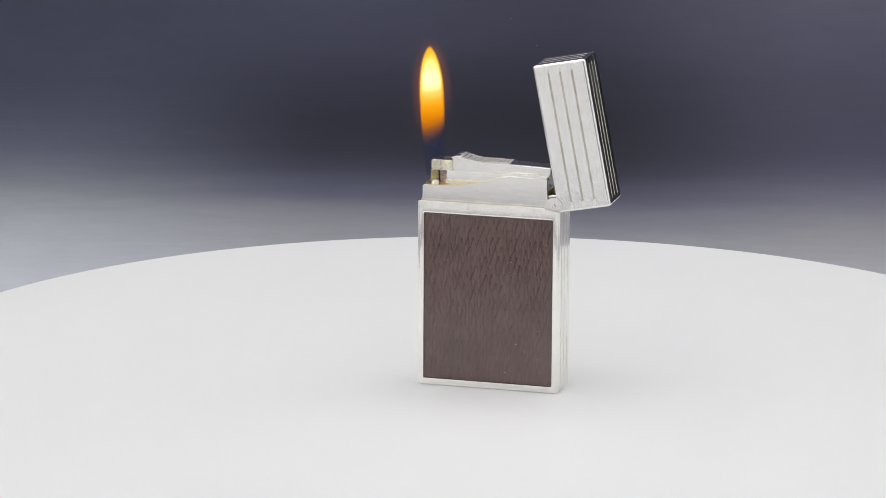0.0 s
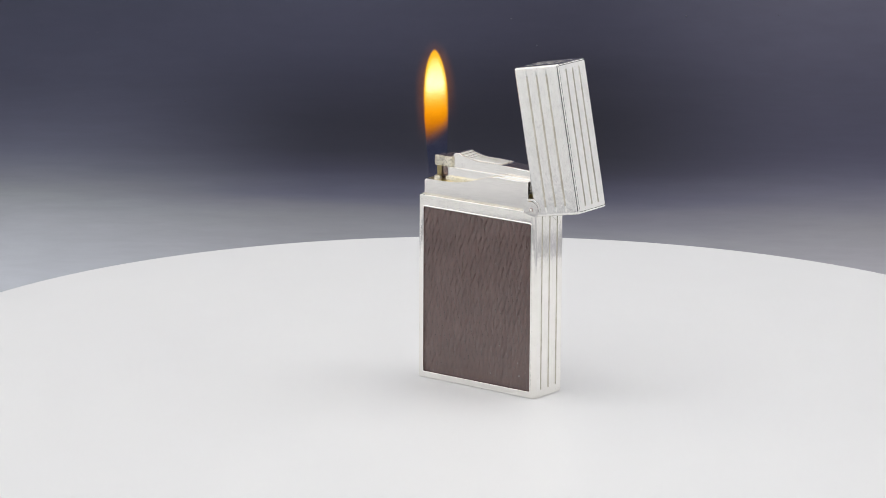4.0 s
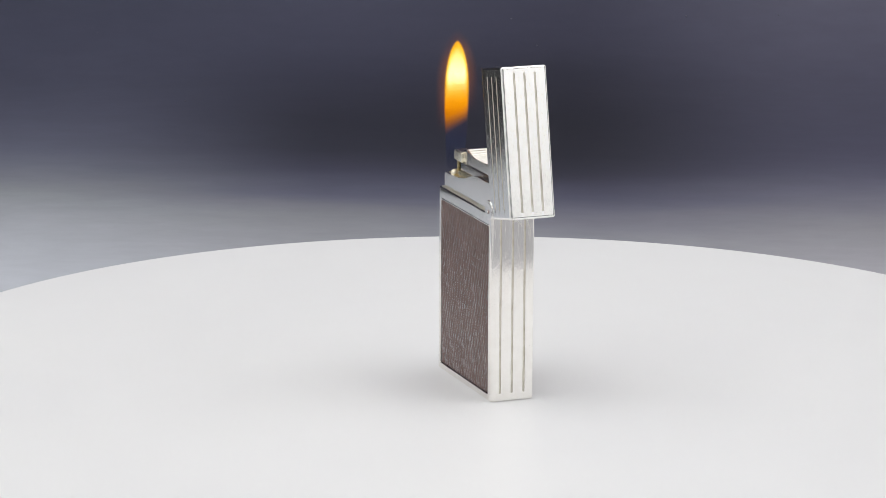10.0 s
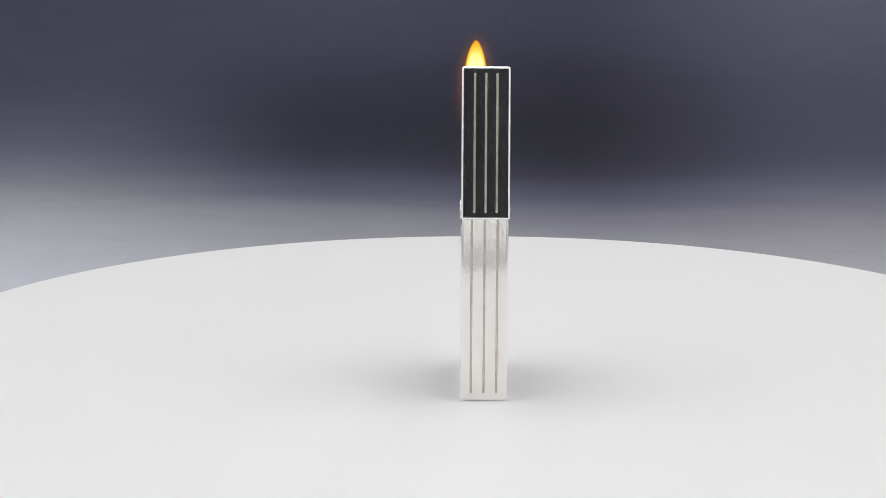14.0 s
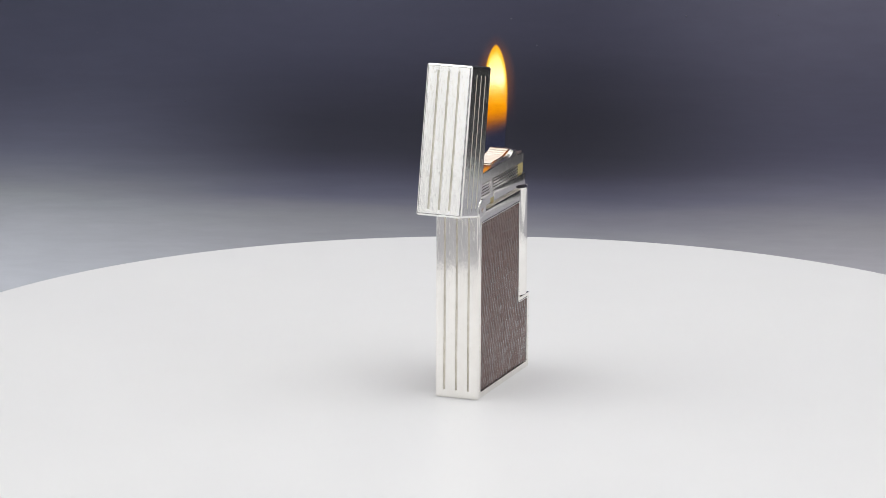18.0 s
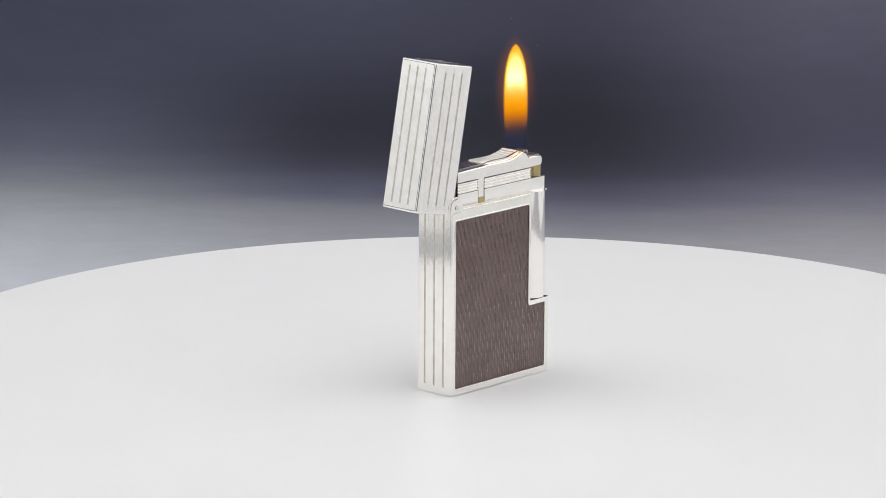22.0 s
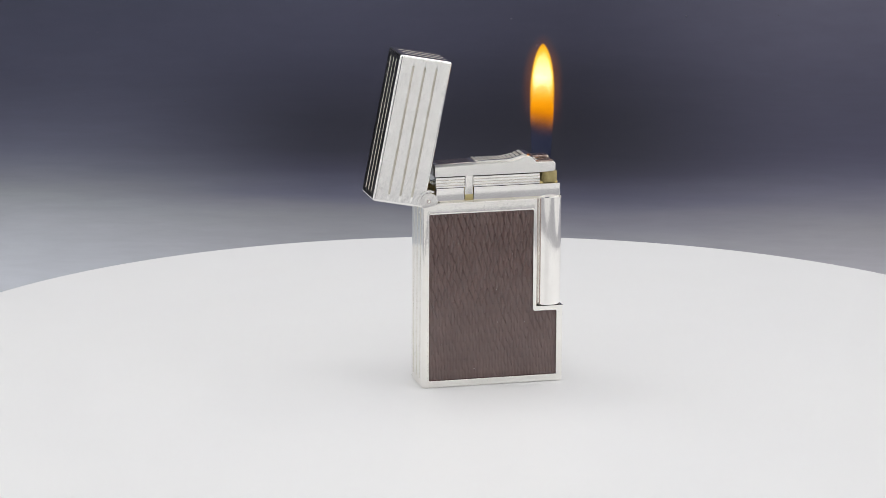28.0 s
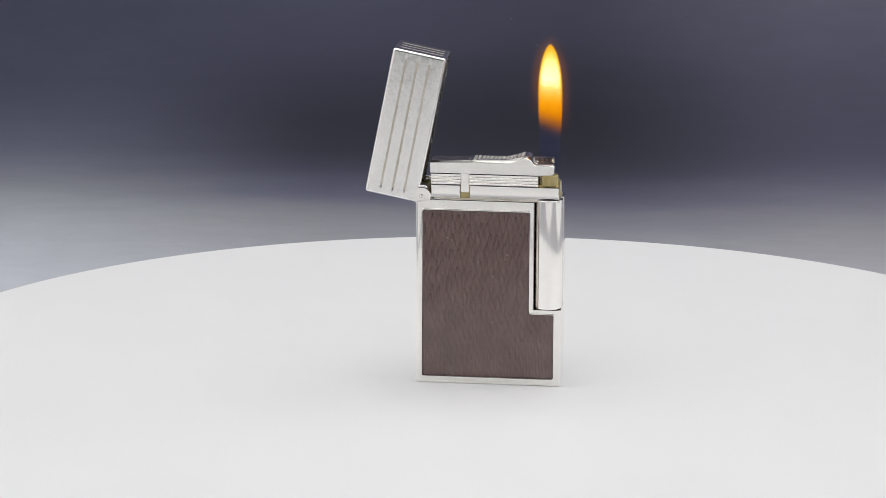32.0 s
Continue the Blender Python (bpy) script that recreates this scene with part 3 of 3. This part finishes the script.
    part("scoop", prism([(x, z - 0.12 if z > 46 else z) for x, z in lip if x < 5.0 and z > 46] + [(-16.0, 46.0), (4.9, 46.0)], -3.85, -2.1), YELLOWED, body, "yellow-stained hollow behind the front lip")
    part("deck", box(-16.0, 13.6, -3.4, 3.25, 45.0, 48.75, 0.12), STAINED, body, "yellowed burner deck")
    part("back_wall", box(-16.3, 5.0, 3.3, 4.35, 45.25, 48.4, 0.2), SILVER_ROLLER, body)
    part("back_wall", box(7.2, 14.2, 3.3, 4.35, 45.25, 48.4, 0.2), SILVER_ROLLER, body)
    strip = [(3.5, 48.3)]
    z = 48.4
    for k in range(4):
        strip += [(4.0, z), (4.32, z + 0.12), (4.32, z + 0.5), (4.0, z + 0.62)]
        z += 0.68
    strip += [(3.5, 51.25)]
    for xa, xb in ((-11.3, 5.05), (7.15, 14.2)):
        bm = loft([[(x, y, zz) for y, zz in strip] for x in (xa, xb)])
        part("ridged_plate", bm, SILVER_ROLLER, body)
    part("tab", box(5.15, 7.05, 3.3, 4.22, 46.6, 51.2, 0.12), SILVER, body)
    part("tab_foot", box(5.1, 7.1, 3.3, 4.3, 45.1, 46.7, 0.1), BRASS, body, "brass catch")
    part("gasket", box(-16.5, 13.4, -4.9, 4.9, 44.9, 45.3, 0.12), GROOVE, body, "dulled joint between case and burner")
    # inner block under the lever
    part("valve_body", box(-10.9, 14.1, -2.2, 3.4, 48.4, 52.0, 0.2), SILVER_WORN, body)
    part("deck_plate", box(4.2, 13.7, -3.85, -2.15, 48.6, 51.75, 0.15), SILVER_WORN, body)
    part("valve_skirt", box(-11.0, 3.5, -3.0, -2.0, 48.45, 49.9, 0.25), YELLOWED, body, "yellow-stained foot of the valve block")
    lever_line = [(14.4, 51.2), (14.4, 53.95), (5.2, 54.2), (4.2, 54.35), (1.1, 54.3), (-2.9, 54.28), (-5.0, 54.5), (-6.6, 55.0), (-7.9, 55.55), (-8.7, 55.6), (-9.4, 55.25)]
    back_line = lever_line + [(-10.3, 54.15), (-10.9, 54.0), (-14.6, 53.95), (-15.1, 53.5), (-15.1, 51.9), (-14.6, 51.35), (-10.9, 51.2)]
    front_line = lever_line + [(-9.6, 54.6), (-9.6, 52.0), (-9.0, 51.9)]
    sloped = loft([[(x, y, zz - (drop if zz > 53 else 0.0)) for x, zz in back_line] for y, drop in ((3.2, 0.0), (4.2, 0.3), (4.35, 0.5))])
    lever = part("lever", merge(merge(prism(back_line, 1.2, 3.3, 0.1), sloped), prism(front_line, -1.8, 1.2, 0.2)), SILVER_WORN, body, "silver snuffer lever with a thumb curve")
    # thumb ridges across the lever's curve
    curve = [(4.3, 54.37), (3.2, 54.34), (2.1, 54.32), (1.0, 54.31), (-0.1, 54.30), (-1.2, 54.30), (-2.3, 54.30), (-3.4, 54.36), (-4.5, 54.51), (-5.6, 54.79), (-6.7, 55.17), (-7.7, 55.56)]
    bed = [(x, zz + 0.03) for x, zz in curve] + [(x, zz - 0.4) for x, zz in reversed(curve)]
    part("thumb_bed", prism(bed, -1.6, 3.2), BRONZED, lever)
    for k in range(13):
        x = 3.9 - 0.94 * k
        zz = float(np.interp(-x, [-p[0] for p in curve], [p[1] for p in curve]))
        zn = float(np.interp(-x + 0.5, [-p[0] for p in curve], [p[1] for p in curve]))
        bm = prism([(0.40 * math.cos(radians(a)), 0.17 * math.sin(radians(a))) for a in range(0, 360, 20)], -1.55, 3.05, 0.08)
        bm.transform(Matrix.Translation((x, 0, zz + 0.02)) @ Matrix.Rotation(math.atan2(zn - zz, 0.5), 4, "Y"))
        part("ridge", bm, SATIN, lever)
    lip_line = [(x, zz + 0.05 + 0.22 * min(1.0, (4.3 - x) / 3.0, (x + 7.7) / 2.0)) for x, zz in curve] + [(x, zz - 0.3) for x, zz in reversed(curve)]
    part("lip", prism(lip_line, 3.0, 3.6, 0.1), SILVER_WORN, lever)
    part("lever_plate", prism([(13.4, 53.8), (5.4, 54.0), (5.4, 54.25), (13.4, 54.02)], -1.5, 3.1, 0.04), BRONZED, lever, "bronzed top plate")
    part("end_plate", box(-14.5, -11.0, 1.5, 4.0, 53.6, 54.04, 0.06), BURNT, lever, "heat-browned lever end")
    block = part("wind_block", box(-14.6, -9.5, -2.6, 0.5, 51.95, 54.5, 0.4, 3), YELLOWED, body, "yellowed metal guard over the valve")
    part("block_cap", box(-14.35, -9.75, -2.2, 0.56, 53.4, 54.57, 0.3), BURNT, block, "heat-browned cap")
    part("post", box(-14.3, -12.9, -1.9, 0.2, 48.4, 52.3, 0.15), BRASS, body, "dulled brass post")
    # a solid brown block takes the place of the dark opening
    part("cavity_fill", box(-12.7, -9.6, -1.5, 0.4, 48.5, 52.0, 0.05), BURNT, body, "brown block standing for the dark opening behind the post")
    for x, y in ((-13.4, -2.75), (-12.2, 1.0)):
        part("stud", turned([(0.98, 48.5), (0.98, 49.1), (0.85, 49.5), (0.55, 49.75), (0.1, 49.82)], 20, x, y), GILT, body, "small round gilt jet stud")
    # knurled adjusting wheel under the lever's end
    seg = 72
    rings = []
    for rr, zz in ((1.7, 48.45), (2.0, 48.7), (2.0, 51.0), (1.7, 51.25)):
        rings.append([(-13.9 + (rr + (0.05 if k % 2 else -0.02)) * math.cos(2 * math.pi * k / seg), 2.35 + (rr + (0.05 if k % 2 else -0.02)) * math.sin(2 * math.pi * k / seg), zz) for k in range(seg)])
    part("knurled_wheel", loft(rings), BRASS, body, "knurled brass wheel", smooth=0)
    # ignition roller in the notch of the case
    roller = part("roller", turned([(2.7, 18.8), (3.26, 18.9), (3.34, 19.1), (3.34, 45.1), (3.26, 45.3), (2.95, 45.4), (0.02, 45.4)], 64, -13.77, 2.35), SILVER_ROLLER, body, "smooth silver ignition roller")
    part("axle", turned([(0.6, 18.6), (0.6, 19.2)], 16, -13.8, 2.4), DARK_METAL, roller)
    part("notch_wall", box(-10.56, -10.52, -1.0, 4.8, 18.8, 45.0, 0.02), SILVER_ROLLER, body)
    # dark strip put in for the shaded gap between case and roller
    part("gap_strip", box(-10.58, -10.52, 4.8, 5.2, 18.8, 45.0, 0.02), BURNT, body, "brown strip standing for the dark gap beside the roller")
    return body


def flame_shape(scale, top, base=0.0):
    """A blunt-pointed oval: narrow at the jet, widest at three fifths of its height."""
    prof = []
    for k in range(29):
        s = k / 28
        z = base + (top - base) * (1 - (1 - s) ** 1.5)
        q = z / top * 1.0
        if q < 0.60:
            r = 2.2 + 0.76 * math.sin(q / 0.60 * math.pi / 2)
        else:
            r = 2.96 * max(0.0, 1 - ((q - 0.60) / 0.40) ** 2.3) ** 0.64
        prof.append((max(0.02, r * scale), z))
    return prof


def build_flame():
    flame = new("flame")
    tagged(flame, "tall yellow gas flame with a clear blue foot", "flame")
    # many thin layers inside one another, so that rim and foot fade softly
    # the outer shells are no burning gas: they add the bloom round the flame
    for k in range(13):
        size = 1.02 + 0.014 * k + 0.0035 * k * k
        part("halo", turned(flame_shape(size, 31.0 + (size - 1) * 3.5, 8.0), 32), FLAME_GLOW, flame, smooth=80)
    for k in range(3):
        part("hem", turned(flame_shape(1.0 - 0.07 * k, 31.0, 0.3)[:16], 32), FLAME_HEM, flame, "faint blue foot", smooth=80)
    for k in range(6):
        part("veil", turned(flame_shape(1.0 - 0.028 * k, 31.0 - 0.14 * k, 6.0), 32), FLAME_VEIL, flame, "orange rim", smooth=80)
    for k in range(3):
        part("rim", turned(flame_shape(0.93 - 0.04 * k, 30.6 - 0.2 * k, 12.0), 32), FLAME_RIM, flame, "bright yellow rim", smooth=80)
    for k in range(6):
        part("mantle", turned(flame_shape(0.84 - 0.06 * k, 29.3 - 0.5 * k, 14.0), 32), FLAME_MANTLE, flame, "white-hot heart of the flame", smooth=80)
    for k in range(5):
        size, high = (0.56, 0.69, 0.80, 0.89, 0.95)[k], 7.4 - 0.95 * k
        dome = [(r * size, z) for r, z in flame_shape(1.0, 31.0, 5.0) if z < 15.0]
        widest = dome[-1][0]
        dome += [(widest * (1 - u ** 2.5) ** 0.5, 15.0 + high * u) for u in (0.2, 0.4, 0.55, 0.7, 0.8, 0.88, 0.94, 0.98, 0.998)]
        part("dome", turned(dome, 32), FLAME_DOME, flame, "darker orange hollow inside the flame", smooth=80)
    return flame


def build_dust(parent):
    rng = random.Random(5)
    for line, y in ((FRONT_PANEL, -HY - 0.2), (BACK_PANEL, HY + 0.2)):
        bm = bmesh.new()
        for k in range(9):
            x, z = rng.uniform(-9, 15), rng.uniform(4, 41)
            m = Matrix.Translation((x, y, z)) @ Matrix.Rotation(rng.uniform(0, 3), 4, "Y") @ Matrix.Diagonal((rng.uniform(0.05, 0.11), 0.06, rng.uniform(0.05, 0.11), 1))
            bmesh.ops.create_icosphere(bm, subdivisions=1, radius=1.0, matrix=m)
        tagged(part("dust", bm, DUST, parent, "pale dust specks"), kind="stuff")


build_room()
TURNTABLE = build_turntable()
LIGHTER = build_lighter()
FLAME = build_flame()
build_dust(LIGHTER)


def motions():
    turn = [
        (0, pose(-0.000057, -0.002186, 0, 0, 0, -14.60)),
        (2, pose(-0.000468, -0.002136, 0, 0, 0, -25.45)),
        (4.5, pose(-0.000958, -0.001966, 0, 0, 0, -39.07)),
        (7, pose(-0.001391, -0.001687, 0, 0, 0, -52.61)),
        (9.5, pose(-0.001739, -0.001326, 0, 0, 0, -65.77)),
        (12, pose(-0.001992, -0.000901, 0, 0, 0, -78.77)),
        (14.5, pose(-0.002146, -0.000421, 0, 0, 0, -91.99)),
        (17, pose(-0.002185, 0.000084, 0, 0, 0, -105.30)),
        (19.5, pose(-0.002105, 0.000592, 0, 0, 0, -118.80)),
        (22, pose(-0.001907, 0.001069, 0, 0, 0, -132.36)),
        (24.5, pose(-0.001606, 0.001484, 0, 0, 0, -145.83)),
        (27.5, pose(-0.001134, 0.001870, 0, 0, 0, -161.86)),
        (30, pose(-0.000671, 0.002081, 0, 0, 0, -175.22)),
        (32, pose(-0.000273, 0.002169, 0, 0, 0, -185.91)),
    ]
    walk(LIGHTER, turn)
    walk(TURNTABLE, [(t, pose(0, 0, 0, 0, 0, math.degrees(m.to_euler().z))) for t, m in turn])
    burn = [
        (0, pose(-0.01378, -0.00130, 0.05074, 0, -2.8, 0)),
        (0.5, pose(-0.01382, -0.00065, 0.04893, 0, -2.4, 0)),
        (1, pose(-0.01384, 0.00001, 0.04955, 0, -2.3, 0)),
        (1.5, pose(-0.01382, 0.00066, 0.04948, 0, -2.8, 0)),
        (2, pose(-0.01377, 0.00132, 0.04877, 0, -1.9, 0)),
        (2.5, pose(-0.01370, 0.00197, 0.04906, 0, -1.9, 0)),
        (3, pose(-0.01359, 0.00262, 0.04894, 0, -1.6, 0)),
        (3.5, pose(-0.01345, 0.00326, 0.04923, 0, -1.7, 0)),
        (5.5, pose(-0.01259, 0.00574, 0.04811, 0, -1.1, 0)),
        (6, pose(-0.01230, 0.00633, 0.04841, 0, -0.7, 0)),
        (6.5, pose(-0.01199, 0.00691, 0.04952, 0, -1.0, 0)),
        (7, pose(-0.01166, 0.00746, 0.04942, 0, -1.1, 0)),
        (7.5, pose(-0.01130, 0.00799, 0.04852, 0, -0.8, 0)),
        (8, pose(-0.01091, 0.00851, 0.04857, 0, -1.5, 0)),
        (8.5, pose(-0.01051, 0.00900, 0.04929, 0, -1.5, 0)),
        (9, pose(-0.01009, 0.00947, 0.04921, 0, -0.9, 0)),
        (9.5, pose(-0.00965, 0.00992, 0.05008, 0, -0.7, 0)),
        (10, pose(-0.00919, 0.01034, 0.05000, 0, 0.7, 0)),
        (10.5, pose(-0.00871, 0.01075, 0.05007, 0, 1.3, 0)),
        (11, pose(-0.00822, 0.01113, 0.04987, 0, 1.8, 0)),
        (11.5, pose(-0.00770, 0.01150, 0.04981, 0, 1.9, 0)),
        (12, pose(-0.00717, 0.01183, 0.04989, 0, 1.2, 0)),
        (12.5, pose(-0.00662, 0.01215, 0.05024, 0, 0.6, 0)),
        (13, pose(-0.00606, 0.01244, 0.04992, 0, 0.3, 0)),
        (13.5, pose(-0.00548, 0.01271, 0.05083, 0, 0.3, 0)),
        (14, pose(-0.00488, 0.01295, 0.04971, 0, 0.9, 0)),
        (14.5, pose(-0.00428, 0.01316, 0.04994, 0, 1.3, 0)),
        (16.5, pose(-0.00177, 0.01372, 0.04932, 0, 0.1, 0)),
        (17, pose(-0.00113, 0.01379, 0.04877, 0, -0.3, 0)),
        (17.5, pose(-0.00048, 0.01383, 0.04978, 0, 0.3, 0)),
        (18, pose(0.00017, 0.01384, 0.04850, 0, 0.3, 0)),
        (18.5, pose(0.00082, 0.01381, 0.05000, 0, 1.3, 0)),
        (19, pose(0.00147, 0.01376, 0.05001, 0, 0.9, 0)),
        (19.5, pose(0.00212, 0.01367, 0.04983, 0, 1.1, 0)),
        (20, pose(0.00276, 0.01356, 0.04952, 0, 0.5, 0)),
        (21, pose(0.00404, 0.01324, 0.04993, 0, 0.1, 0)),
        (21.5, pose(0.00466, 0.01303, 0.05003, 0, 0.5, 0)),
        (22, pose(0.00527, 0.01280, 0.04886, 0, -0.4, 0)),
        (22.5, pose(0.00587, 0.01253, 0.04878, 0, -0.5, 0)),
        (23, pose(0.00645, 0.01224, 0.04870, 0, 0.4, 0)),
        (23.5, pose(0.00702, 0.01193, 0.04937, 0, 0.8, 0)),
        (24, pose(0.00757, 0.01158, 0.04896, 0, 0.1, 0)),
        (25, pose(0.00862, 0.01083, 0.04830, 0, 0.3, 0)),
        (25.5, pose(0.00911, 0.01041, 0.05013, 0, 1.1, 0)),
        (27.5, pose(0.01089, 0.00854, 0.05048, 0, 0.8, 0)),
        (28, pose(0.01127, 0.00803, 0.04990, 0, 0.4, 0)),
        (29, pose(0.01197, 0.00694, 0.04997, 0, 1.1, 0)),
        (30, pose(0.01257, 0.00580, 0.04910, 0, 0.4, 0)),
        (31, pose(0.01305, 0.00460, 0.05013, 0, 0.5, 0)),
        (32, pose(0.01342, 0.00337, 0.05063, 0, -0.5, 0)),
    ]
    # the flame leans by itself and turns with its jets
    when, angle = [t for t, m in turn], [-14.60, -25.45, -39.07, -52.61, -65.77, -78.77, -91.99, -105.30, -118.80, -132.36, -145.83, -161.86, -175.22, -185.91]
    walk(FLAME, [(t, m @ pose(0, 0, 0, 0, 0, float(np.interp(t, when, angle)))) for t, m in burn])


motions()
